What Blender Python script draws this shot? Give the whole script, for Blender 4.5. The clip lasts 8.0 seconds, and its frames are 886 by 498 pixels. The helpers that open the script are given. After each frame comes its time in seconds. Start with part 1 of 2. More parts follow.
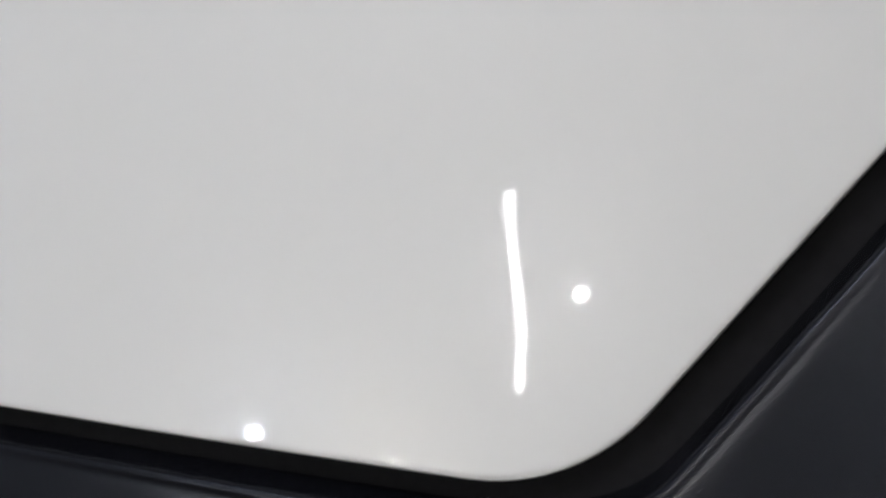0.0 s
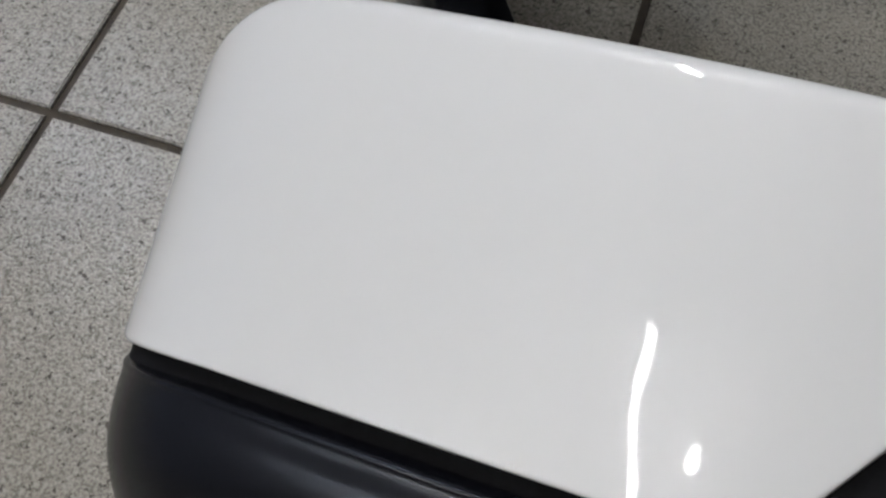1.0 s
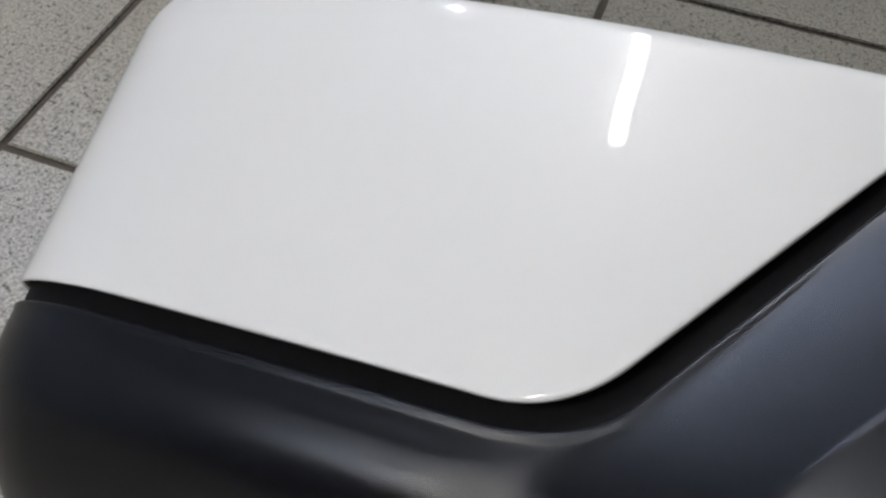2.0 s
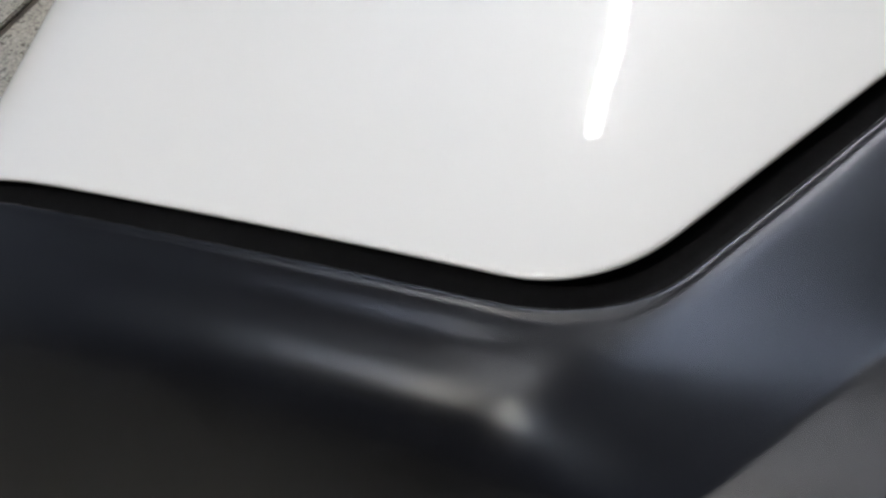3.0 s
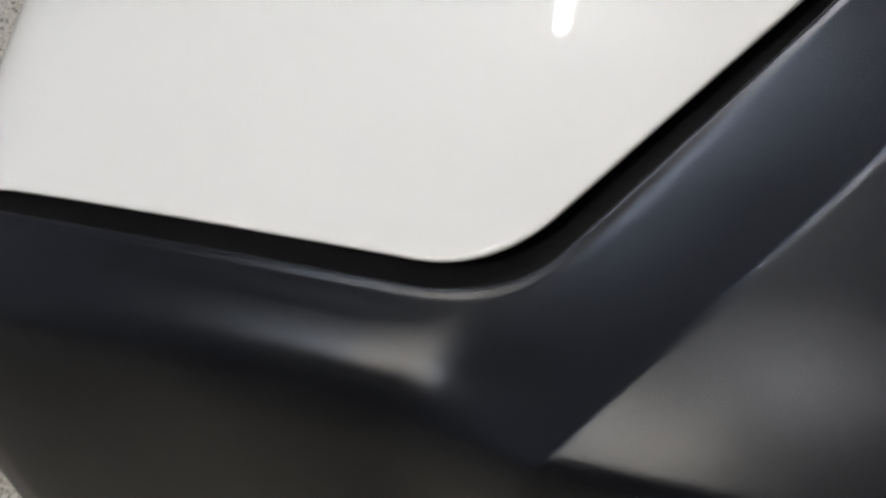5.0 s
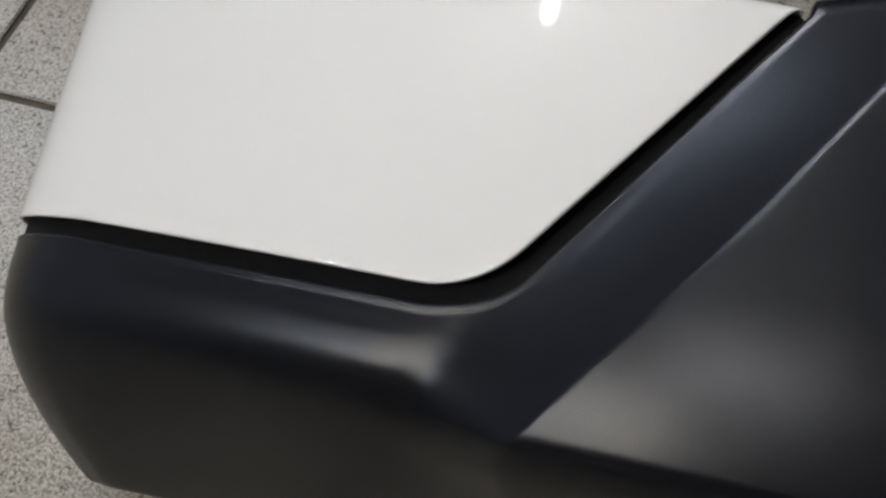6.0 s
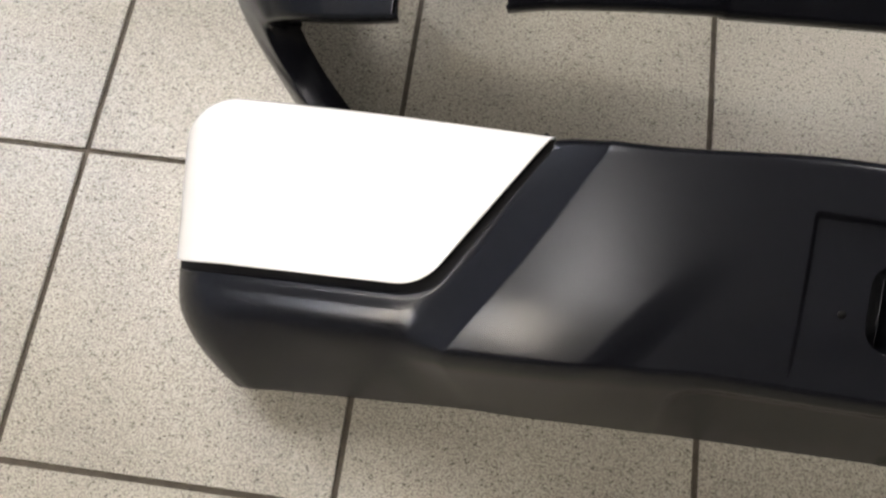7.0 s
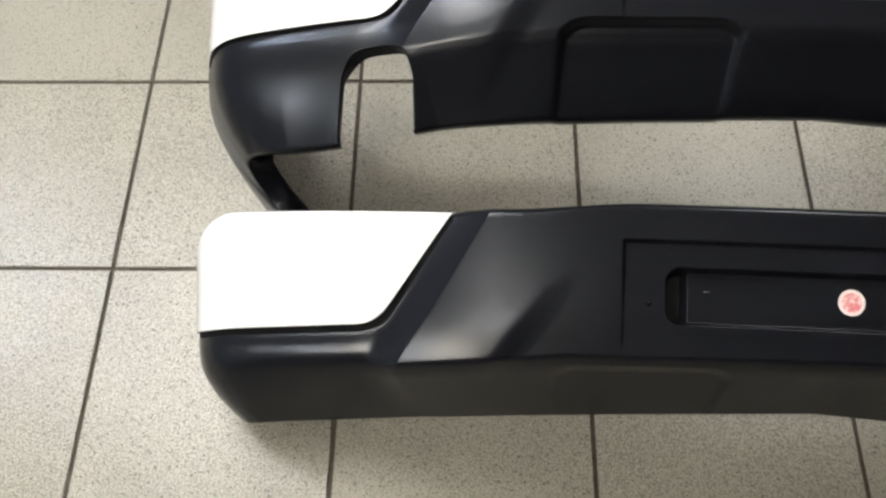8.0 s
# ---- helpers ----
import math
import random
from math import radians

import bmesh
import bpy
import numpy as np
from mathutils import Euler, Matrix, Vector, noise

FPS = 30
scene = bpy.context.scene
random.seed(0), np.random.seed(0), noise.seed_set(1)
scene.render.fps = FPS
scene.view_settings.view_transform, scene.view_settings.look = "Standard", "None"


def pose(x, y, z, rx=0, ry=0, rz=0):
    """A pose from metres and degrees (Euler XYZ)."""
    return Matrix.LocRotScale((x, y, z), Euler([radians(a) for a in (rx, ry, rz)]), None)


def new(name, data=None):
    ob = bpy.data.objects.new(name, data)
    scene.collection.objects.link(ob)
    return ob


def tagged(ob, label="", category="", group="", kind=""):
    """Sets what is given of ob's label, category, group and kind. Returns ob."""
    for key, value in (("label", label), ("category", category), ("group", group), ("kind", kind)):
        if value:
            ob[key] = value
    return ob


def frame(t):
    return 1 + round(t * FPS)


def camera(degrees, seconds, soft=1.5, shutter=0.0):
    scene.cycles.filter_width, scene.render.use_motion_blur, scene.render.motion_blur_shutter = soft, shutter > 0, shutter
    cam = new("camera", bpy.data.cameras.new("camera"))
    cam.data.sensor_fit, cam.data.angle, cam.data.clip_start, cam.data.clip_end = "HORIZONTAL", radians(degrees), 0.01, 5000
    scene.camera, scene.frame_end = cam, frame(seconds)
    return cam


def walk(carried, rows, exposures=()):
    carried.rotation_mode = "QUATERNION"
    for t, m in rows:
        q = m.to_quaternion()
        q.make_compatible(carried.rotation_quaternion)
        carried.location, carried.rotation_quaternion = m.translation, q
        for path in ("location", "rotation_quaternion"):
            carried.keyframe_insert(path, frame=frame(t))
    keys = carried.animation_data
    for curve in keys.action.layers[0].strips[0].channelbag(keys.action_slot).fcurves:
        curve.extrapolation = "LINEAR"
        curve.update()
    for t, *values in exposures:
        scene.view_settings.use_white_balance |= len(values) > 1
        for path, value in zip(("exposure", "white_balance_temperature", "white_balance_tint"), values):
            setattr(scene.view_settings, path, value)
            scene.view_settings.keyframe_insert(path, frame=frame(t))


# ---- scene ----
cam = camera(51.70, 8.0, soft=2.5)
PATH = [
    (0.0, pose(0.4560, -0.2396, 0.5005, 20.225, -0.072, 6.296)),
    (0.5, pose(0.4087, -0.2474, 0.5324, 19.786, 0.631, 9.997)),
    (0.7, pose(0.4126, -0.2574, 0.5429, 23.384, 2.150, 14.620)),
    (1.0, pose(0.4149, -0.2852, 0.5618, 26.920, 0.760, 18.620)),
    (1.5, pose(0.4705, -0.3405, 0.5665, 33.190, -1.130, 22.029)),
    (1.7, pose(0.4911, -0.3504, 0.5586, 36.497, -1.608, 21.400)),
    (3.0, pose(0.4825, -0.3670, 0.4672, 38.383, -3.404, 19.074)),
    (3.5, pose(0.4906, -0.3617, 0.4960, 32.990, -1.860, 17.662)),
    (4.0, pose(0.4968, -0.3619, 0.5181, 32.424, -2.320, 16.262)),
    (5.5, pose(0.5157, -0.3672, 0.5286, 31.916, 0.325, 16.245)),
    (6.0, pose(0.5170, -0.3888, 0.6024, 30.602, -0.681, 15.495)),
    (6.3, pose(0.5290, -0.4047, 0.7047, 26.390, 0.190, 14.290)),
    (6.5, pose(0.5460, -0.4077, 0.7978, 24.017, 0.654, 13.092)),
    (7.0, pose(0.5618, -0.4698, 1.0593, 20.731, 1.392, 8.018)),
    (7.2, pose(0.5643, -0.5158, 1.1497, 23.107, 1.889, 6.156)),
    (7.3, pose(0.5661, -0.5373, 1.1878, 24.137, 2.142, 5.042)),
    (7.5, pose(0.5619, -0.5859, 1.2520, 25.928, 1.041, 4.016)),
    (7.7, pose(0.5845, -0.6386, 1.3188, 27.117, 1.224, 3.213)),
    (8.0, pose(0.6141, -0.6927, 1.3779, 28.031, 1.536, 1.087)),
]
walk(cam, PATH, [(0.0, -0.03, 6240, 13), (0.5, -0.21, 6220, 13), (1.0, 0.02, 6180, 13), (1.7, 0.18, 6150, 13), (3.0, 0.32, 6230, 12), (3.5, 0.49, 6280, 12), (4.2, 0.36, 6300, 12),
                 (5.5, 0.28, 6420, 12), (6.0, 0.21, 6370, 12), (6.5, 0.58, 6600, 13), (7.0, 1.07, 6800, 14), (7.5, 1.32, 6850, 11), (8.0, 1.14, 6620, 9)])

# ---- world and lamps ----
world = bpy.data.worlds.new("world")
world.use_nodes = True
scene.world = world
world.node_tree.nodes["Background"].inputs[0].default_value = (0.02, 0.02, 0.022, 1)
world.node_tree.nodes["Background"].inputs[1].default_value = 1.0

ROOM = (-4.4, 4.4, -4.4, 3.2, 2.7)          # x0, x1, y0, y1, ceiling height


# ---- materials ----
def material(name):
    m = bpy.data.materials.new(name)
    m.use_nodes = True
    t = m.node_tree
    return m, t.nodes, t.links, t.nodes["Principled BSDF"]


def ramp(nodes, stops):
    r = nodes.new("ShaderNodeValToRGB")
    e = r.color_ramp.elements
    while len(e) < len(stops):
        e.new(0.5)
    for k, (p, c) in zip(e, stops):
        k.position, k.color = p, (*c, 1) if len(c) == 3 else c
    return r


def coords(nodes):
    return nodes.new("ShaderNodeTexCoord").outputs["Object"]


def noise_tex(nodes, links, vec, scale, detail=4, rough=0.5):
    n = nodes.new("ShaderNodeTexNoise")
    n.inputs["Scale"].default_value, n.inputs["Detail"].default_value, n.inputs["Roughness"].default_value = scale, detail, rough
    links.new(vec, n.inputs["Vector"])
    return n


def bump(nodes, links, height, strength, distance):
    b = nodes.new("ShaderNodeBump")
    b.inputs["Strength"].default_value, b.inputs["Distance"].default_value = strength, distance
    links.new(height, b.inputs["Height"])
    return b


def mat_plastic():
    """Black grained bumper plastic with faint dust."""
    m, n, l, p = material("black_grained_plastic")
    v = coords(n)
    big = noise_tex(n, l, v, 4.3, 2)
    c = ramp(n, [(0.15, (0.0036, 0.0039, 0.0056)), (0.85, (0.0058, 0.0062, 0.0086))])
    l.new(big.outputs["Fac"], c.inputs["Fac"])
    l.new(c.outputs["Color"], p.inputs["Base Color"])
    r = ramp(n, [(0.15, (0.235,) * 3), (0.85, (0.265,) * 3)])
    l.new(big.outputs["Fac"], r.inputs["Fac"])
    l.new(r.outputs["Color"], p.inputs["Roughness"])
    turn = n.new("ShaderNodeMapping")
    turn.inputs["Rotation"].default_value = (0.6, 0.9, 0.4)
    l.new(v, turn.inputs["Vector"])
    g = noise_tex(n, l, turn.outputs["Vector"], 1700, 3, 0.6)
    b = bump(n, l, g.outputs["Fac"], 0.15, 0.0004)
    l.new(b.outputs["Normal"], p.inputs["Normal"])
    p.inputs["Specular IOR Level"].default_value = 0.31
    p.inputs["Specular Tint"].default_value = (0.90, 0.93, 1.0, 1)
    return m


def mat_paint():
    """Glossy white car paint with clear coat."""
    m, n, l, p = material("white_car_paint")
    v = coords(n)
    big = noise_tex(n, l, v, 5, 3)
    c = ramp(n, [(0.3, (0.695, 0.695, 0.685)), (0.7, (0.72, 0.72, 0.71))])
    l.new(big.outputs["Fac"], c.inputs["Fac"])
    l.new(c.outputs["Color"], p.inputs["Base Color"])
    p.inputs["Roughness"].default_value = 0.45
    p.inputs["Coat Weight"].default_value = 1.0
    p.inputs["Coat Roughness"].default_value = 0.035
    w = noise_tex(n, l, v, 260, 2)
    b = bump(n, l, w.outputs["Fac"], 0.03, 0.0004)
    l.new(b.outputs["Normal"], p.inputs["Coat Normal"])
    return m


def mat_tile():
    """Speckled beige and grey granite-look floor tile."""
    m, n, l, p = material("speckled_floor_tile")
    info = n.new("ShaderNodeObjectInfo")
    geo = n.new("ShaderNodeNewGeometry")
    off = n.new("ShaderNodeVectorMath")
    off.operation = "ADD"
    comb = n.new("ShaderNodeCombineXYZ")
    mul = n.new("ShaderNodeMath")
    mul.operation = "MULTIPLY"
    mul.inputs[1].default_value = 37.0
    l.new(info.outputs["Random"], mul.inputs[0])
    l.new(mul.outputs[0], comb.inputs[2])
    l.new(geo.outputs["Position"], off.inputs[0])
    l.new(comb.outputs[0], off.inputs[1])
    v = off.outputs[0]
    fine = noise_tex(n, l, v, 420, 1.5, 0.6)
    mid = noise_tex(n, l, v, 235, 2.5, 0.6)
    big = noise_tex(n, l, v, 6, 4)
    base = ramp(n, [(0.36, (0.178, 0.163, 0.137)), (0.5, (0.278, 0.256, 0.215)), (0.64, (0.388, 0.361, 0.308))])
    l.new(fine.outputs["Fac"], base.inputs["Fac"])
    speck = ramp(n, [(0.335, (0.13, 0.11, 0.095)), (0.395, (1, 1, 1))])
    l.new(mid.outputs["Fac"], speck.inputs["Fac"])
    mixa = n.new("ShaderNodeMix")
    mixa.data_type, mixa.blend_type = "RGBA", "MULTIPLY"
    mixa.inputs["Factor"].default_value = 0.75
    l.new(base.outputs["Color"], mixa.inputs["A"])
    l.new(speck.outputs["Color"], mixa.inputs["B"])
    tone = ramp(n, [(0.3, (0.9, 0.9, 0.9)), (0.7, (1, 1, 1))])
    l.new(big.outputs["Fac"], tone.inputs["Fac"])
    mixb = n.new("ShaderNodeMix")
    mixb.data_type, mixb.blend_type = "RGBA", "MULTIPLY"
    mixb.inputs["Factor"].default_value = 1.0
    l.new(mixa.outputs["Result"], mixb.inputs["A"])
    l.new(tone.outputs["Color"], mixb.inputs["B"])
    l.new(mixb.outputs["Result"], p.inputs["Base Color"])
    r = ramp(n, [(0.35, (0.36,) * 3), (0.62, (0.21,) * 3)])
    l.new(fine.outputs["Fac"], r.inputs["Fac"])
    l.new(r.outputs["Color"], p.inputs["Roughness"])
    # the dark grains are dull, the pale ones polished
    gloss = ramp(n, [(0.38, (0.10,) * 3), (0.60, (0.55,) * 3)])
    l.new(fine.outputs["Fac"], gloss.inputs["Fac"])
    l.new(gloss.outputs["Color"], p.inputs["Specular IOR Level"])
    b = bump(n, l, fine.outputs["Fac"], 0.55, 0.0008)
    l.new(b.outputs["Normal"], p.inputs["Normal"])
    return m


def mat_plain(name, colour, rough, scale=30, spread=0.12, metal=0.0):
    m, n, l, p = material(name)
    v = coords(n)
    t = noise_tex(n, l, v, scale, 5)
    c = ramp(n, [(0.3, tuple(x * (1 - spread) for x in colour)), (0.7, tuple(min(1, x * (1 + spread)) for x in colour))])
    l.new(t.outputs["Fac"], c.inputs["Fac"])
    l.new(c.outputs["Color"], p.inputs["Base Color"])
    p.inputs["Roughness"].default_value = rough
    p.inputs["Metallic"].default_value = metal
    b = bump(n, l, t.outputs["Fac"], 0.15, 0.001)
    l.new(b.outputs["Normal"], p.inputs["Normal"])
    return m


def mat_glow(name, colour, strength):
    m, n, l, p = material(name)
    p.inputs["Base Color"].default_value = (*colour, 1)
    p.inputs["Emission Color"].default_value = (*colour, 1)
    p.inputs["Emission Strength"].default_value = strength
    return m


PLASTIC, PAINT, TILE = mat_plastic(), mat_paint(), mat_tile()
def mat_print():
    """Blotchy pale red sticker print."""
    m, n, l, p = material("blotchy_red_print")
    t = noise_tex(n, l, coords(n), 190, 3)
    c = ramp(n, [(0.38, (0.60, 0.16, 0.17)), (0.5, (0.66, 0.30, 0.30)), (0.62, (0.72, 0.52, 0.50))])
    l.new(t.outputs["Fac"], c.inputs["Fac"])
    l.new(c.outputs["Color"], p.inputs["Base Color"])
    p.inputs["Roughness"].default_value = 0.45
    return m


RED = mat_print()
PALE = mat_plain("white_sticker_paper", (0.72, 0.62, 0.60), 0.5, 200, 0.12)
SCUFF = mat_plain("grey_scuff", (0.10, 0.10, 0.10), 0.6, 200, 0.3)
DARK = mat_plain("dark_rubber", (0.004, 0.004, 0.004), 0.5, 80, 0.2)
# near-black that stands in for the shade in the gap round the cap
GAP_SHADE = mat_plain("dull_black_gap_shade", (0.005, 0.005, 0.006), 0.8, 300, 0.2)
GAP_SHADE.node_tree.nodes["Principled BSDF"].inputs["Specular IOR Level"].default_value = 0.15
DARK.node_tree.nodes["Principled BSDF"].inputs["Specular IOR Level"].default_value = 0.1
GROUT = mat_plain("dark_brown_grout", (0.048, 0.038, 0.027), 0.9, 60, 0.3)
PLASTER = mat_plain("grey_plaster", (0.17, 0.17, 0.17), 0.85, 8, 0.06)
# pale blue chosen so the unseen west wall throws a cool sheen on the bumpers
WEST_BOUNCE = mat_plain("pale_blue_bounce_wall", (0.34, 0.38, 0.46), 0.8, 8, 0.05)
CEILING = mat_plain("grey_ceiling_paint", (0.74, 0.74, 0.74), 0.9, 8, 0.03)
HOUSING = mat_plain("white_enamelled_metal", (0.8, 0.8, 0.8), 0.4, 20, 0.03)
WIDE_TUBE = mat_glow("lit_fluorescent_tube", (1.0, 0.985, 0.95), 104)
DIM_TUBE = mat_glow("lit_dim_tube", (1.0, 0.985, 0.95), 45)
BULB = mat_glow("lit_bulb_glass", (0.86, 0.93, 1.0), 9200)
STAR = mat_glow("lit_clear_bulb_glass", (1.0, 0.96, 0.90), 1300)
WARM = mat_glow("lit_warm_bulb_glass", (1.0, 0.92, 0.76), 10500)
COOL = mat_glow("lit_cool_diffuser", (0.74, 0.84, 1.0), 800)


# ---- helpers for meshes ----
def part(name, bm, mat, parent=None, label="", smooth=True):
    me = bpy.data.meshes.new(name)
    bm.to_mesh(me)
    bm.free()
    me.materials.append(mat)
    if smooth:
        me.polygons.foreach_set("use_smooth", [True] * len(me.polygons))
    ob = new(name, me)
    if parent:
        ob.parent = parent
    if label:
        tagged(ob, label)
    return ob


def box_bm(x0, x1, y0, y1, z0, z1, bevel=0.0):
    bm = bmesh.new()
    bmesh.ops.create_cube(bm, size=1)
    bmesh.ops.transform(bm, verts=bm.verts, matrix=Matrix.Translation(((x0 + x1) / 2, (y0 + y1) / 2, (z0 + z1) / 2)) @ Matrix.Diagonal((x1 - x0, y1 - y0, z1 - z0, 1)))
    if bevel:
        bmesh.ops.bevel(bm, geom=bm.edges[:], offset=bevel, segments=2, affect="EDGES")
    return bm


def sheet_mesh(name, pos, keep, mat):
    """A mesh from a grid of points pos[i, j] with the quads marked in keep[i, j]."""
    ni, nj = pos.shape[:2]
    ids = np.arange(ni * nj).reshape(ni, nj)
    quads = np.stack([ids[:-1, :-1], ids[1:, :-1], ids[1:, 1:], ids[:-1, 1:]], -1)[keep]
    used = np.unique(quads)
    remap = np.zeros(ni * nj, int)
    remap[used] = np.arange(len(used))
    me = bpy.data.meshes.new(name)
    me.from_pydata(pos.reshape(-1, 3)[used].tolist(), [], remap[quads].tolist())
    me.materials.append(mat)
    me.polygons.foreach_set("use_smooth", [True] * len(me.polygons))
    me.update()
    return me


# ---- setting: floor, walls, ceiling ----
TILE_SIZE, JOINT = 0.40, 0.0074
x0, x1, y0, y1, top = ROOM
floor = part("floor", box_bm(x0 - 0.2, x1 + 0.2, y0 - 0.2, y1 + 0.2, -0.15, -0.0035), GROUT, smooth=False)
tagged(floor, "beige speckled granite-look tile floor with dark grout", "floor", kind="structure")
# out of view; its blue is added as a cool reflector, the other walls are grey
tagged(part("wall_west", box_bm(x0 - 0.2, x0, y0 - 0.2, y1 + 0.2, -0.0035, top), WEST_BOUNCE, smooth=False), "unseen wall of the room, coloured pale blue to reflect cool light", "wall", kind="structure")
for nm, b in (("wall_east", (x1, x1 + 0.2, y0 - 0.2, y1 + 0.2)),
              ("wall_south", (x0, x1, y0 - 0.2, y0)), ("wall_north", (x0, x1, y1, y1 + 0.2))):
    tagged(part(nm, box_bm(*b, -0.0035, top), PLASTER, smooth=False), "plain grey plastered wall of the room", "wall", kind="structure")
tagged(part("ceiling", box_bm(x0 - 0.2, x1 + 0.2, y0 - 0.2, y1 + 0.2, top, top + 0.15), CEILING, smooth=False), "plain pale grey painted flat ceiling", "ceiling", kind="structure")


# ---- lamps ----
def tube_lamp(x, y, turn, length, glow, radius=0.014):
    lamp = new("ceiling_lamp")
    tagged(lamp, "white fluorescent batten lamp, lit, fixed to the ceiling", "lamp", "ceiling lamps")
    part("housing", box_bm(-length / 2, length / 2, -0.035, 0.035, -0.05, 0, 0.006), HOUSING, lamp)
    bm = bmesh.new()
    bmesh.ops.create_cone(bm, cap_ends=True, segments=16, radius1=radius, radius2=radius, depth=length - 0.06, matrix=pose(0, 0, -0.055 - radius, 0, 90, 0))
    part("tube", bm, glow, lamp, "lit fluorescent tube")
    for e in (-1, 1):
        part("holder", box_bm(e * (length / 2 - 0.02) - 0.012, e * (length / 2 - 0.02) + 0.012, -0.018, 0.018, -0.092, -0.05, 0.003), HOUSING, lamp)
    lamp.matrix_basis = pose(x, y, top, 0, 0, turn)
    return lamp


def bulb_lamp(x, y, radius, glow):
    lamp = new("ceiling_bulb")
    tagged(lamp, "bare round white bulb, lit, in a ceiling socket", "lamp", "ceiling bulbs")
    bm = bmesh.new()
    bmesh.ops.create_cone(bm, cap_ends=True, segments=24, radius1=0.022, radius2=0.045, depth=0.05, matrix=pose(0, 0, -0.025))
    part("socket", bm, HOUSING, lamp)
    bm = bmesh.new()
    bmesh.ops.create_uvsphere(bm, u_segments=24, v_segments=14, radius=radius, matrix=pose(0, 0, -0.047 - radius))
    part("bulb", bm, glow, lamp, "lit bulb")
    lamp.matrix_basis = pose(x, y, top)
    return lamp


def disc_lamp(x, y):
    lamp = new("ceiling_spotlight")
    tagged(lamp, "round cool white ceiling light, lit, with a metal rim", "lamp", "round ceiling lights")
    bm = bmesh.new()
    bmesh.ops.create_cone(bm, cap_ends=True, segments=40, radius1=0.062, radius2=0.072, depth=0.03, matrix=pose(0, 0, -0.015))
    part("rim", bm, HOUSING, lamp)
    bm = bmesh.new()
    bmesh.ops.create_cone(bm, cap_ends=True, segments=40, radius1=0.052, radius2=0.052, depth=0.006, matrix=pose(0, 0, -0.033))
    part("diffuser", bm, COOL, lamp, "glowing diffuser")
    lamp.matrix_basis = pose(x, y, top)
    return lamp


tube_lamp(-0.50, 0.88, 90, 1.32, WIDE_TUBE, 0.030)
tube_lamp(-0.48, -1.04, 97, 0.70, DIM_TUBE, 0.017)
bulb_lamp(-0.18, -1.07, 0.0145, STAR)
bulb_lamp(-1.22, -1.94, 0.013, WARM)
bulb_lamp(-2.08, -1.84, 0.010, BULB)
disc_lamp(-1.64, 1.22)
tube_lamp(2.0, 1.75, 90, 1.2, WIDE_TUBE)

# ---- the bumpers ----
# Plan outline of the outer skin, from the middle to the end: distance along the bumper and depth.
OUTLINE = np.array([(0, .356), (.135, .354), (.27, .348), (.36, .339), (.43, .328), (.50, .311), (.56, .291), (.65, .264), (.725, .240),
                    (.765, .2275), (.797, .2150), (.826, .1985), (.848, .1740), (.863, .1420), (.875, .1030), (.8837, .060), (.8787, 0), (.8697, -.065), (.8537, -.15)])


def smooth_curve(points):
    """Points, denser round the cap's border, along a smooth curve through the given ones, with its outward normals."""
    p = np.vstack([points[1] * (-1, 1), points, 2 * points[-1] - points[-2]])
    fine = []
    for i in range(1, len(p) - 2):
        t = np.linspace(0, 1, 40, endpoint=False)[:, None]
        a, b, c, d = p[i - 1], p[i], p[i + 1], p[i + 2]
        fine.append(0.5 * (2 * b + (c - a) * t + (2 * a - 5 * b + 4 * c - d) * t * t + (3 * b - a - 3 * c + d) * t ** 3))
    fine = np.vstack(fine + [points[-1:]])
    for _ in range(400):
        fine[1:-1] = fine[1:-1] * 0.5 + (fine[:-2] + fine[2:]) * 0.25
    run = np.concatenate([[0], np.cumsum(np.hypot(*np.diff(fine, axis=0).T))])
    ends, steps = (0, 0.13, 0.30, 0.40, 0.66, 0.86, run[-1]), (0.005, 0.0015, 0.003, 0.0013, 0.003, 0.004)
    a = np.concatenate([np.linspace(p0, p1, int((p1 - p0) / s) + 1)[:-1] for p0, p1, s in zip(ends, ends[1:], steps)] + [run[-1:]])
    q = np.stack([np.interp(a, run, fine[:, 0]), np.interp(a, run, fine[:, 1])], -1)
    tan = np.gradient(q, a, axis=0)
    tan /= np.hypot(tan[:, 0], tan[:, 1])[:, None]
    nrm = np.stack([-tan[:, 1], tan[:, 0]], -1)
    nrm[0] = (0, 1)
    return a, q, nrm


def step01(e0, e1, x):
    t = np.clip((x - e0) / (e1 - e0), 0, 1)
    return t * t * (3 - 2 * t)


def soft_ramp(x, r):
    """Zero below 0, x above it, rounded over r."""
    return np.where(x < -r, 0, np.where(x > r, x, (x + r) ** 2 / (4 * r)))


def smooth_min(a, b, k):
    return np.minimum(a, b) - np.maximum(k - np.abs(a - b), 0) ** 2 / (4 * k)


def bell(x, c, w):
    return np.exp(-((x - c) / w) ** 2)


def catmull(x, xs, ys):
    """Smooth interpolation of a table."""
    h = np.gradient(np.array(ys, float), np.array(xs, float))
    xs, ys = np.array(xs, float), np.array(ys, float)
    x = np.clip(x, xs[0], xs[-1])
    k = np.clip(np.searchsorted(xs, x, side="right") - 1, 0, len(xs) - 2)
    w = xs[k + 1] - xs[k]
    t = (x - xs[k]) / w
    return (ys[k] * (2 * t ** 3 - 3 * t ** 2 + 1) + h[k] * w * (t ** 3 - 2 * t ** 2 + t)
            + ys[k + 1] * (-2 * t ** 3 + 3 * t ** 2) + h[k + 1] * w * (t ** 3 - t ** 2))


ARC, PLAN, NORM = smooth_curve(OUTLINE)
K_CORNER = int(np.argmax(PLAN[:, 0] > 0.845))
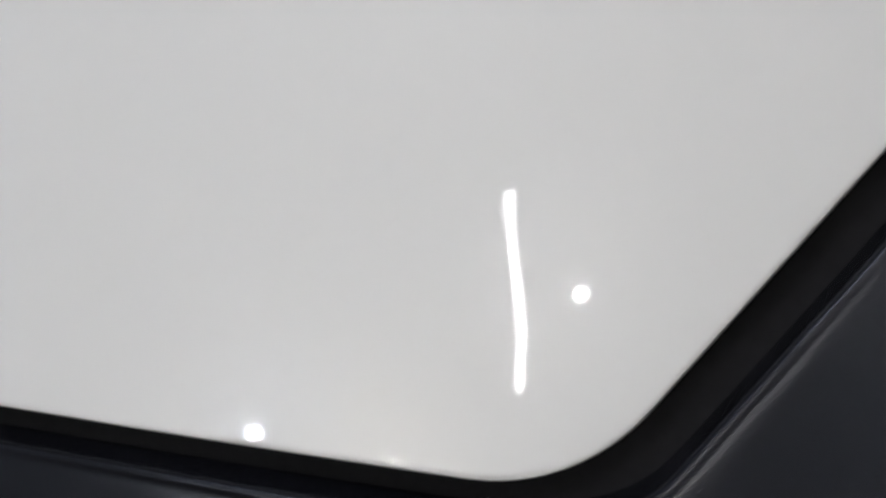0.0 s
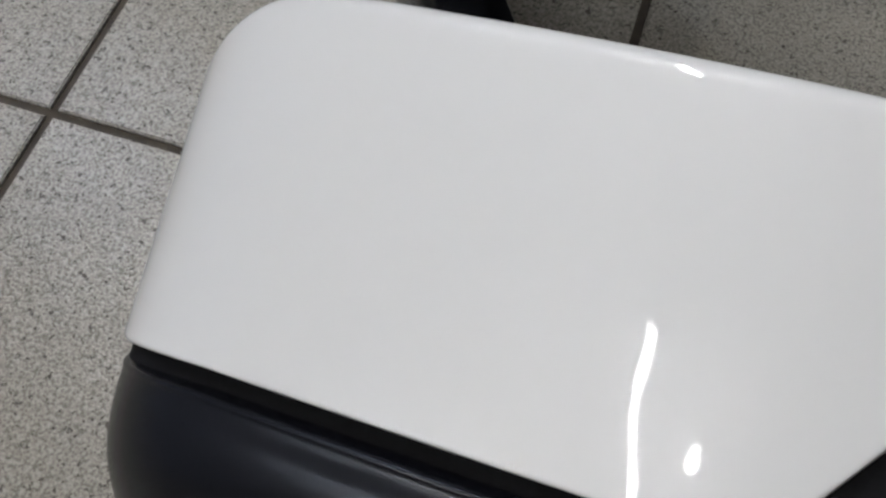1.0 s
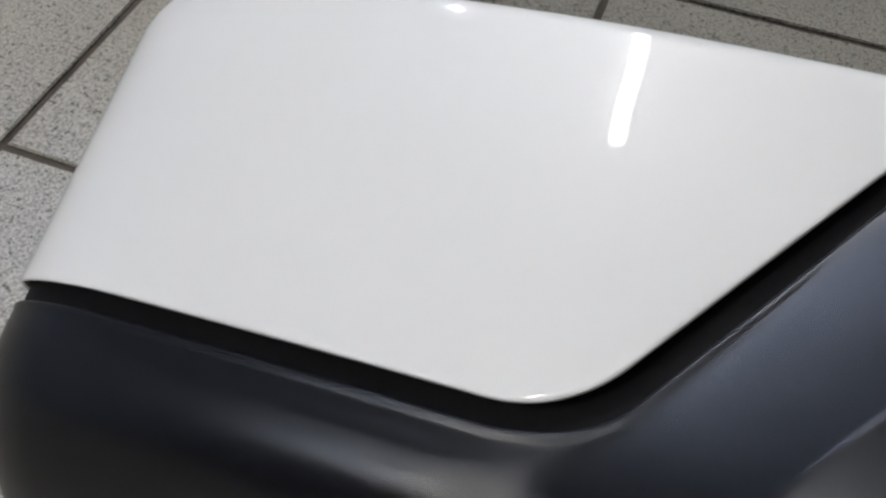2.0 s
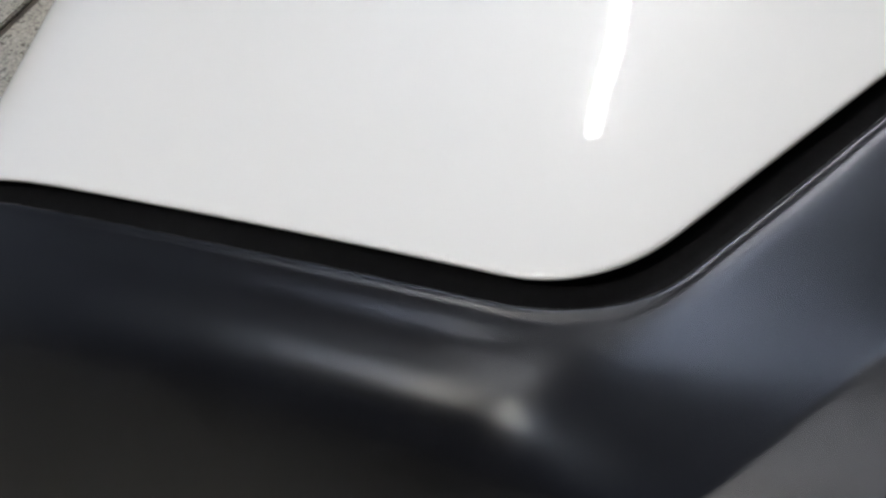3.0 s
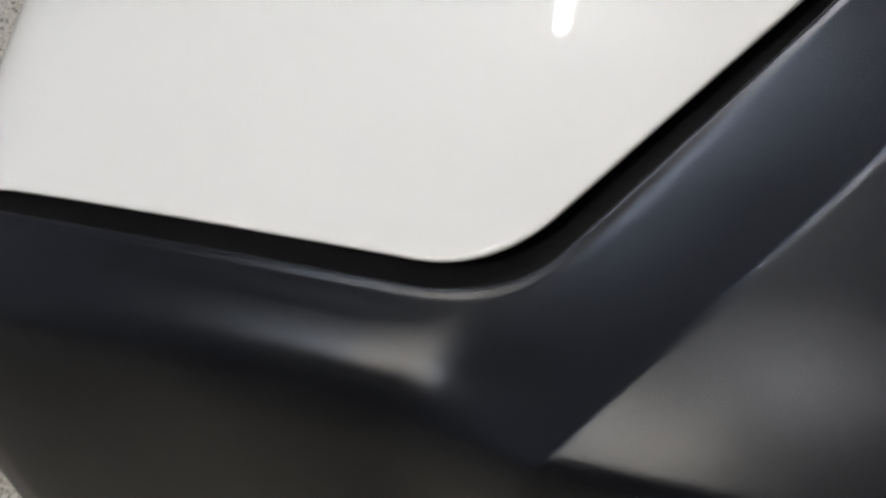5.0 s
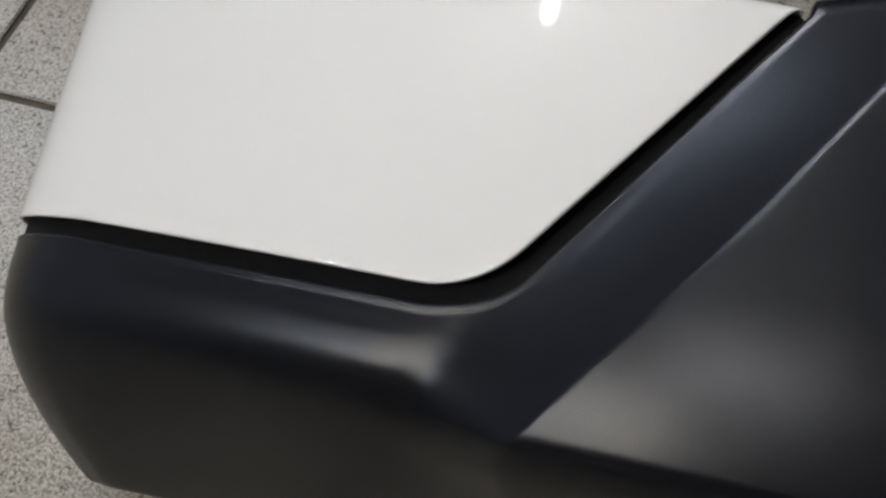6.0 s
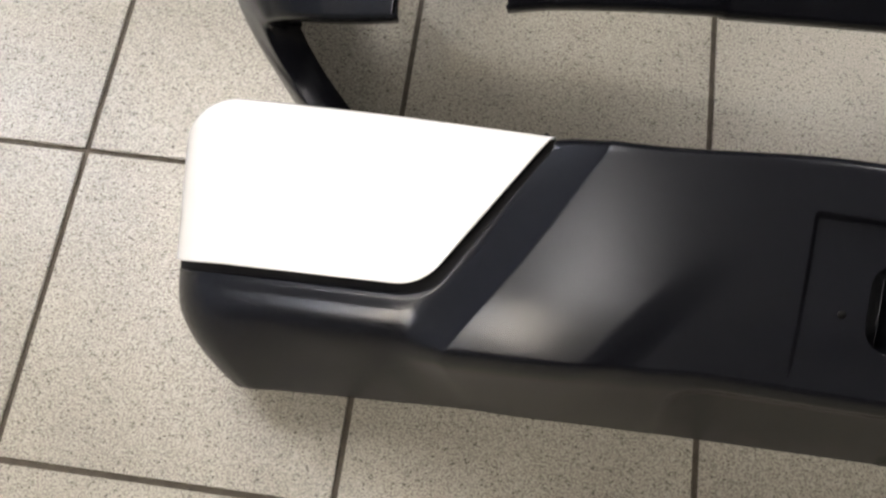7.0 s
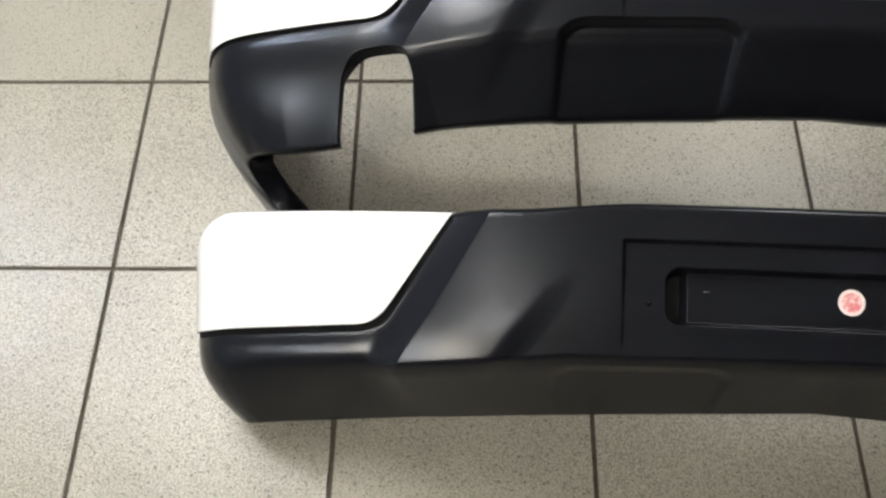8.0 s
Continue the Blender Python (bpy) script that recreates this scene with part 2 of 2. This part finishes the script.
A_CORNER = ARC[K_CORNER]
# how the two skirts differ: lowest edge and how far it lies behind the outline
PLAIN_SKIRT = dict(q=[0, 0.15, 0.30, 0.43, 0.565, 0.80, 0.90], low=[-0.034, -0.0424, -0.051, -0.0583, -0.0665, -0.088, -0.090],
                   deep=[0.125, 0.145, 0.160, 0.163, 0.144, 0.096, 0.080], scoop=(0.016, 0.004, 0.242, 0.046, 0.012), fold=0.020, drop=0.0, leg=0.0, flare=0.0)
DEEP_SKIRT = dict(q=[0, 0.30, 0.53, 0.635, 0.73, 0.80, 0.90], low=[-0.053, -0.068, -0.080, -0.114, -0.117, -0.113, -0.112], deep=[0.098, 0.094, 0.083, 0.036, 0.052, 0.072, 0.076], scoop=(0.018, 0.006, 0.236, 0.010, 0.010), fold=0.014, drop=1.0, leg=0.012, flare=0.09)


def cap_top(a):
    return 0.2066 + 0.001 * step01(0.52, 0.70, a) - 0.0623 * step01(A_CORNER - 0.0565, A_CORNER + 0.10, a)


def skin_top(a):
    """The black skin runs lower where the cap covers it."""
    return 0.214 - 0.010 * step01(0.24, 0.42, a) - 0.012 * step01(0.47, 0.55, a) - 0.062 * step01(A_CORNER - 0.062, A_CORNER + 0.10, a)


def lean(q):
    """How far the outline's normal leans outwards."""
    return np.interp(q, PLAN[:K_CORNER, 0], NORM[:K_CORNER, 0])


def white_low(q):
    return np.interp(q, [0.40, 0.583, 0.789, 0.842], [0.058, 0.0543, 0.0416, 0.0365])


def cap_inside(a, q, u):
    """Distance from the cap's border, positive inside it."""
    true_q = q + lean(q) * cap_depth(q)
    right = np.where(a > A_CORNER, 0.3, (true_q - 0.5805 + (u - 0.056) * 0.631) * 0.862)
    return smooth_min(right, u - white_low(q), 0.0237)


def crease_at(u):
    return 0.550 - (np.maximum(u, -0.012) - 0.005) * 0.592 - 0.004 * bell(u, 0.09, 0.06)


def flare_out(x, u):
    """How far the ends lean outwards towards the top."""
    return 0.085 * (np.clip(u, 0, 0.3) - 0.04) * step01(0.80, 0.88, x) * (u > 0.0)


def cap_depth(q):
    return catmull(q, [0.40, 0.493, 0.583, 0.68, 0.78, 0.86, 0.95], [-0.060, -0.036, -0.0190, -0.010, -0.006, -0.004, -0.003])


SHOULDER = (0.588, 0.624)      # where the shoulder under the cap ends, distance along


def past_lip(a, q, u):
    """How far beyond the lip round the cap's gap, where the lip runs, and how much of the slanted side it is."""
    d = -cap_inside(a, q, u)
    slant = step01(-0.02, 0.02, (u - white_low(q)) - (q - 0.5805 + (u - 0.056) * 0.631) * 0.862) * (a <= A_CORNER)
    return d, 0.0108 + 0.0038 * slant, slant


def skin_depth(a, q, u, low, deep, scoop):
    """Height of the black skin over the plan outline."""
    uc = np.interp(q, [0, 0.34, 0.45, 0.56], [0.022, 0.0155, 0.003, -0.007])
    slope = deep / (uc - low)
    main = -soft_ramp(uc - u, 0.011) * slope - 0.0075 * np.clip(1 - (u - uc) / 0.072, 0, 1) ** 2
    # raised wedge beside the slanted crease, lower field inside it
    q2 = 0.432 - (u - 0.013) * 0.70
    field = 0.010 * (1 - step01(0.02, 0.15, u)) * step01(-0.006, 0.042, q2 - q)
    inner = np.maximum(field + 0.0035, 0.009)
    # plate recess, its inner pocket and the skirt pocket
    rec = step01(-0.0025, 0.0025, 0.271 - q) * step01(-0.0025, 0.0025, 0.166 - u) * step01(0.020, 0.055, u)
    main = main - (field + (inner - field) * rec) * step01(low, uc + 0.002, u)
    dx, dy = np.maximum(q - 0.200, 0), np.maximum(np.abs(u - 0.100) - 0.016, 0)
    pocket = step01(-0.003, 0.003, 0.017 - np.hypot(dx, dy))
    end = step01(0.192, 0.196, q)
    main = main - pocket * (0.016 + 0.030 * end)
    f = (uc - u) / (uc - low)
    px, py = np.maximum(np.abs(q - scoop[2] - scoop[4] * f) - 0.080, 0), np.maximum(scoop[3] - f * 0.13, 0)
    sp = step01(-0.006, 0.006, 0.032 - np.hypot(px, py))
    main = main - (scoop[0] + (scoop[1] - scoop[0]) * np.clip(f, 0, 1)) * sp
    # sunken side part under and beside the white cap
    level = cap_depth(q) * 0.62 - 0.001 - 0.006 * step01(0.79, 0.87, q)
    corner = step01(0.68, 0.80, q)
    ul = white_low(q) - 0.045 + 0.013 * corner
    g = np.clip((ul - u) / np.maximum(ul - low, 0.02), -0.2, 1)
    roll = soft_ramp(g, 0.20 + 0.04 * corner)
    side = level - 0.13 * soft_ramp(white_low(q) - 0.022 - u, 0.006) * (1 - 0.7 * corner) - (deep - 0.014) * (0.10 * roll + 0.90 * roll ** (1.40 + 0.45 * corner))
    t = (q - crease_at(u)) / (0.052 + 0.012 * step01(0.08, 0.2, u))
    t = np.clip(1 - soft_ramp(1 - soft_ramp(t, 0.014), 0.15), 0, 1)
    t = np.where(a > A_CORNER, 1.0, t)
    out = main * (1 - t) + side * t
    # lip, valley and channel round the cap
    d, lip, slant = past_lip(a, q, u)
    out = out + 0.0007 * bell(d, lip, 0.0013)
    # shoulder under the cap, which rises in a short step and ends beside the flat strip
    rise = 0.0010 * step01(0.010, 0.040, d) + 0.0009 * step01(0.0150, 0.0240, d)
    out = out + rise * (1 - slant) * step01(SHOULDER[0], SHOULDER[1], q) * (1 - 0.85 * step01(0.66, 0.84, q))
    floor_of_gap = cap_depth(q) - 0.020 + 0.010 * step01(0.78, 0.86, q) + 0.004 * step01(0.17, 0.20, u)
    out = out + (floor_of_gap - out) * (1 - step01(lip - 0.0060, lip - 0.0008, d))
    return out


def cut_border():
    """Border of the tail pipe opening, from its lower inner end over the arch to its lower outer end: distance along, height."""
    pts = [(0.5345, -0.13)]
    for k in range(25):
        w = math.pi * k / 24
        pts.append((0.585 - 0.0505 * abs(math.cos(w)) ** 0.7 * (1 if math.cos(w) > 0 else -1), -0.050 + 0.058 * math.sin(w) ** 0.8))
    return pts + [(0.6355, -0.13)]


def in_cut(q, u):
    x = np.abs(q - 0.585) / 0.0505
    y = np.maximum(u + 0.050, 0) / 0.058
    return 1 - (x ** (2 / 0.7) + y ** (2 / 0.8)) ** 0.5


TIP = Matrix(((-1, 0, 0, 0), (0, -0.339, 0.941, 0), (0, 0.941, 0.339, 0), (0, 0, 0, 1)))


def skin_point(q0, u, skirt):
    """A point of the left skin, and the way inwards there."""
    low, deep = np.interp(q0, skirt["q"], skirt["low"]), np.interp(q0, skirt["q"], skirt["deep"])
    k, d = 0, 0.0
    for _ in range(6):
        k = int(np.argmax(PLAN[:, 0] + NORM[:, 0] * d >= q0))
        d = float(skin_depth(ARC[k], PLAN[k, 0], np.array(max(u, low)), low, deep, skirt["scoop"]))
    return Vector((PLAN[k, 0] + NORM[k, 0] * (d + 0.003), PLAN[k, 1] + NORM[k, 1] * (d + 0.003), max(u, low))), Vector((-NORM[k, 0], -NORM[k, 1], 0))


def shell_mesh(skirt, cut, place):
    bm = bmesh.new()
    for side in (1, -1):
        step = 1 if side > 0 else 4
        a, q, nv = ARC[::step], PLAN[::step], NORM[::step]
        low = np.interp(q[:, 0], skirt["q"], skirt["low"]) - skirt["drop"] * soft_ramp(a - A_CORNER - 0.055, 0.03)
        deep = np.interp(q[:, 0], skirt["q"], skirt["deep"]) + 1.1 * skirt["drop"] * soft_ramp(a - A_CORNER - 0.055, 0.03)
        tp = skin_top(a)
        ut = tp - 0.011
        split, mid = np.full_like(a, 0.075), np.full_like(a, 0.012)
        U = np.hstack([ut[:, None] + (split - ut)[:, None] * np.linspace(0, 1, 96)[None], split[:, None] + (mid - split)[:, None] * np.linspace(0, 1, 60)[None, 1:],
                       mid[:, None] + (low - mid)[:, None] * np.linspace(0, 1, 40)[None, 1:]])
        Q, AA = np.repeat(q[:, :1], U.shape[1], 1), np.repeat(a[:, None], U.shape[1], 1)
        D = skin_depth(AA, Q, U, low[:, None], deep[:, None], skirt["scoop"])
        # rolled top edge and flange
        ang = np.radians(np.array([90, 75, 60, 45, 30, 15]))[None]
        Ur, Dr = ut[:, None] + 0.011 * np.sin(ang), D[:, :1] - 0.011 * (1 - np.cos(ang))
        Uf, Df = tp[:, None] + np.array([[-0.004, -0.001]]), D[:, :1] - np.array([[0.06, 0.03]])
        # folded lower edge
        Ul, Dl = low[:, None] + np.array([[-0.0015, -0.001, 0.002]]) + np.array([[0, 0, 0.8 * skirt["leg"]]]) * step01(A_CORNER - 0.02, A_CORNER + 0.05, a)[:, None], D[:, -1:] - np.array([[0.003, 0.012, 1.0]]) * np.where(np.arange(3) == 2, skirt["fold"] + skirt["leg"] * step01(A_CORNER - 0.20, A_CORNER + 0.02, a)[:, None], 1.0)
        U, D = np.hstack([Uf, Ur, U, Ul]), np.hstack([Df, Dr, D, Dl])
        Q = np.repeat(q[:, :1], U.shape[1], 1)
        keep = np.ones((U.shape[0] - 1, U.shape[1] - 1), bool)
        if cut:
            g = in_cut(Q + nv[:, :1] * D, U)
            mid = (g[:-1, :-1] + g[1:, :-1] + g[:-1, 1:] + g[1:, 1:]) / 4
            keep &= ~(mid > 0)
        D = D + 0.003
        X = q[:, :1] + nv[:, :1] * D
        P = np.stack([side * (X + flare_out(X, np.maximum(U, 0.001))), q[:, 1:] + nv[:, 1:] * D, U], -1)
        if skirt["leg"]:
            # the flange turns the corner in one piece
            edge, wide = P[:, -2], skirt["leg"] + skirt["fold"]
            bend = int(np.argmax(a >= A_CORNER))
            inner = 0.786
            P[:, -1, 0] = side * np.where(a < A_CORNER, np.minimum(side * edge[:, 0], inner), np.minimum(side * edge[:, 0] - wide, inner))
            P[:, -1, 1] = np.where(a < A_CORNER, edge[:, 1] - skirt["fold"], np.minimum(edge[:, 1], edge[bend, 1] - skirt["fold"]))
        P[..., 0] += side * skirt["flare"] * np.maximum(a - A_CORNER - 0.03, 0)[:, None]
        # the side walls end where they stand on the floor
        M = np.array(place)
        Z = P @ M[2, :3] + M[2, 3]
        keep &= ~((Z[:-1, :-1] < 0) & (Z[1:, 1:] < 0))
        under = np.minimum(Z - 0.0005, 0)
        P = P - under[..., None] * M[2, :3]
        if side < 0:
            P, keep = P[:, ::-1], keep[:, ::-1]
        bm.from_mesh(sheet_mesh("shell", P, keep, PLASTIC))
    bmesh.ops.remove_doubles(bm, verts=[w for w in bm.verts if abs(w.co.x) < 1e-4], dist=1e-4)
    return bm


def rim_mesh(skirt):
    """Turned-in wall round the tail pipe opening."""
    bm = bmesh.new()
    last = None
    for q0, u in cut_border():
        p, w = skin_point(q0, u, skirt)
        out = (Vector((q0 - 0.585, 0, u + 0.05))).normalized()
        row = [bm.verts.new(p + w * d + out * o) for d, o in ((-0.0012, 0.0028), (-0.0022, 0.001), (-0.0012, -0.0008), (0.003, -0.0012), (0.006 + 0.018 * float(step01(-0.045, 0.0, u)), -0.002))]
        if last:
            for k in range(4):
                bm.faces.new((last[k], last[k + 1], row[k + 1], row[k]))
        last = row
    bmesh.ops.recalc_face_normals(bm, faces=bm.faces)
    return bm


def border_at(f):
    """Distance along the outline at which the cap begins, at the share f of its height."""
    lo, hi = 0.40, 0.80
    for _ in range(40):
        m = (lo + hi) / 2
        um = white_low(m) + f * (cap_top(np.interp(m, PLAN[:K_CORNER, 0], ARC[:K_CORNER])) - white_low(m)) + 1e-5
        lo, hi = (m, hi) if cap_inside(0.0, m, um) < 0 else (lo, m)
    return np.interp(hi, PLAN[:K_CORNER, 0], ARC[:K_CORNER])


def gap_shade_mesh(side, place):
    """Added black strip that stands in for the shade in the gap between cap and shell, from the top of the slanted
    side round to the end.
    """
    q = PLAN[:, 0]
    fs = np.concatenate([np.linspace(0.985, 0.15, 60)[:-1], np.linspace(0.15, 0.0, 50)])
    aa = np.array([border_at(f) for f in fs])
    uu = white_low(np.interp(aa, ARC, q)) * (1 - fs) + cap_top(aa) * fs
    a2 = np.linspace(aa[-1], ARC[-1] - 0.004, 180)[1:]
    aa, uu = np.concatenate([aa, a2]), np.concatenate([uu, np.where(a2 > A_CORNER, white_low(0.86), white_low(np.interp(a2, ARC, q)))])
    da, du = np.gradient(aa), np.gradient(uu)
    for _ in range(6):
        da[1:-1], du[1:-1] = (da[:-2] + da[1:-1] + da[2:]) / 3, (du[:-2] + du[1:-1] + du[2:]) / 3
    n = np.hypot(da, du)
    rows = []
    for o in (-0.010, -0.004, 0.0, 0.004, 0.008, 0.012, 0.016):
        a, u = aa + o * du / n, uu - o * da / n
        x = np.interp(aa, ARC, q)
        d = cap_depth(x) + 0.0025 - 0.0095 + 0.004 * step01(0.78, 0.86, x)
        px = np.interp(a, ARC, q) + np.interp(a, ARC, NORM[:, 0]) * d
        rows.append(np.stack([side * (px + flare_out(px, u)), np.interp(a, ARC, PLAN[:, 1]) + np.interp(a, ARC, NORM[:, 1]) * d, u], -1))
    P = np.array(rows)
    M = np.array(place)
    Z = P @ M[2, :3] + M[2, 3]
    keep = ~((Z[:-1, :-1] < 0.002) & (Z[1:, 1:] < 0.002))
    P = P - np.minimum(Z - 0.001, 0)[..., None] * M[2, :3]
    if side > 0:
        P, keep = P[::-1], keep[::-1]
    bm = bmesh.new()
    bm.from_mesh(sheet_mesh("gap_shade_strip", P, keep, GAP_SHADE))
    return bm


def cap_mesh(side, place):
    """Painted corner cap with rolled edges."""
    q = PLAN[:, 0]
    a_end = ARC[-1] - 0.004
    rows = []
    w = np.concatenate([np.linspace(0, 0.024, 9)[:-1], np.linspace(0.024, 0.85, 56)[:-1], np.linspace(0.85, 1, 16)])
    along = np.concatenate([np.linspace(0, 0.012, 9)[:-1], np.linspace(0.012, 1, 210)])
    for f in w:
        a0 = border_at(f)
        aa = a0 + (a_end - a0) * along
        qq, nn = np.interp(aa, ARC, q), np.interp(aa, ARC, PLAN[:, 1])
        vx, vy = np.interp(aa, ARC, NORM[:, 0]), np.interp(aa, ARC, NORM[:, 1])
        lowu = np.where(aa > A_CORNER, white_low(0.86), white_low(qq))
        tp = cap_top(aa)
        u = lowu + f * (tp - lowu)
        edge, tb = np.maximum(cap_inside(aa, qq, u), 0), tp - u
        R, RT = 0.0022, 0.009
        d = cap_depth(qq) - np.where(edge < R, 0.45 * (R - np.sqrt(np.maximum(R * R - (R - edge) ** 2, 0))), 0)
        d = d - np.where(tb < RT, RT - np.sqrt(np.maximum(RT * RT - (RT - tb) ** 2, 0)), 0)
        d = d + 0.0025 + -0.00013 * np.cos(115 * (u - 0.110)) * np.sin(40 * (qq - 0.635)) * bell(qq, 0.63, 0.035) * bell(u, 0.09, 0.05)
        d = d + 0.00004 * np.sin(62 * u + 0.8) * np.sin(48 * qq)
        x = qq + vx * d
        rows.append(np.stack([side * (x + flare_out(x, u)), nn + vy * d, u], -1))
    P = np.array(rows)
    M = np.array(place)
    Z = P @ M[2, :3] + M[2, 3]
    keep = ~((Z[:-1, :-1] < 0.002) & (Z[1:, 1:] < 0.002))
    P = P - np.minimum(Z - 0.001, 0)[..., None] * M[2, :3]
    if side < 0:
        P, keep = P[::-1], keep[::-1]
    bm = bmesh.new()
    bm.from_mesh(sheet_mesh("corner_cap", P, keep, PAINT))
    return bm


def thicken(ob, t):
    s = ob.modifiers.new("thickness", "SOLIDIFY")
    s.thickness, s.offset = t, -1
    return ob


def bumper(skirt, cut, place, label):
    b = new("rear_bumper")
    tagged(b, label, "car bumper", "rear bumpers")
    thicken(part("shell", shell_mesh(skirt, cut, place), PLASTIC, b, "matt black grained plastic shell"), 0.003)
    for side in (1, -1):
        thicken(part("corner_cap", cap_mesh(side, place), PAINT, b, "glossy white painted corner cap"), 0.0025)
        thicken(part("gap_shade_strip", gap_shade_mesh(side, place), GAP_SHADE, b, "dull black strip added as the shade under the corner cap"), 0.002)
    if cut:
        part("tail_pipe_rim", rim_mesh(skirt), PLASTIC, b)
    if not cut:
        p, w = skin_point(0.238, 0.090, skirt)
        bm = bmesh.new()
        bmesh.ops.create_cone(bm, cap_ends=True, segments=20, radius1=0.0034, radius2=0.0034, depth=0.004, matrix=Matrix.Translation(p + w * 0.0015) @ Euler((radians(90), 0, 0)).to_matrix().to_4x4())
        part("hole_plug", bm, DARK, b, "small dark screw hole plug")
        p, w = skin_point(0.166, 0.108, skirt)
        bm = bmesh.new()
        bmesh.ops.create_cube(bm, size=1, matrix=Matrix.Translation(p) @ Matrix.Diagonal((0.007, 0.0012, 0.002, 1)))
        part("scratch_mark", bm, SCUFF, b, "small pale scuff")
        p, w = skin_point(0.004, 0.102, skirt)
        p.x -= 0.012
        for nm, r, lift, mat, lab in (("sticker", 0.0162, 0.0006, PALE, "round white sticker with a red print"), ):
            bm = bmesh.new()
            bmesh.ops.create_cone(bm, cap_ends=True, segments=40, radius1=r, radius2=r, depth=0.0008, matrix=Matrix.Translation(p - w * lift) @ Euler((radians(90), 0, 0)).to_matrix().to_4x4())
            disc = part(nm, bm, mat, b, lab, smooth=False)
        bm = bmesh.new()
        bmesh.ops.create_cone(bm, cap_ends=True, segments=32, radius1=0.0122, radius2=0.0122, depth=0.0004, matrix=Matrix.Translation(p - w * 0.0012) @ Euler((radians(90), 0, 0)).to_matrix().to_4x4())
        part("print", bm, RED, disc, "faded red printing", smooth=False)
    b.matrix_basis = place
    return b


FIRST = pose(1.07, -0.2, 0, 0, 0, -2.4) @ TIP
SECOND = pose(1.076, 0.152, 0.162, 0, 0, -3.48) @ pose(0, 0, 0, -4.0) @ TIP
first = bumper(PLAIN_SKIRT, False, FIRST, "black plastic rear bumper with white corner caps lying face up")
second = bumper(DEEP_SKIRT, True, SECOND, "black plastic rear bumper with a tail pipe cut-out in its skirt")

# ---- floor tiles ----
bm = box_bm(-(TILE_SIZE - JOINT) / 2, (TILE_SIZE - JOINT) / 2, -(TILE_SIZE - JOINT) / 2, (TILE_SIZE - JOINT) / 2, -0.008, 0.0)
bmesh.ops.bevel(bm, geom=[e for e in bm.edges if all(w.co.z > -0.001 for w in e.verts)], offset=0.0012, segments=2, affect="EDGES")
tile_mesh = bpy.data.meshes.new("tile")
bm.to_mesh(tile_mesh)
bm.free()
tile_mesh.materials.append(TILE)
far = bmesh.new()
for i in range(math.floor(x0 / TILE_SIZE), math.ceil(x1 / TILE_SIZE)):
    for j in range(math.floor(y0 / TILE_SIZE), math.ceil(y1 / TILE_SIZE)):
        place = ((i + 0.5) * TILE_SIZE, (j + 0.5) * TILE_SIZE, 0)
        if -5 <= i < 8 and -6 <= j < 6:
            t = new("tile", tile_mesh)
            t.parent = floor
            t.location = place
        else:
            start = len(far.verts)
            far.from_mesh(tile_mesh)
            far.verts.ensure_lookup_table()
            bmesh.ops.translate(far, verts=far.verts[start:], vec=place)
tagged(part("tile_field", far, TILE, floor, smooth=False), "speckled floor tiles further off", kind="stuff")
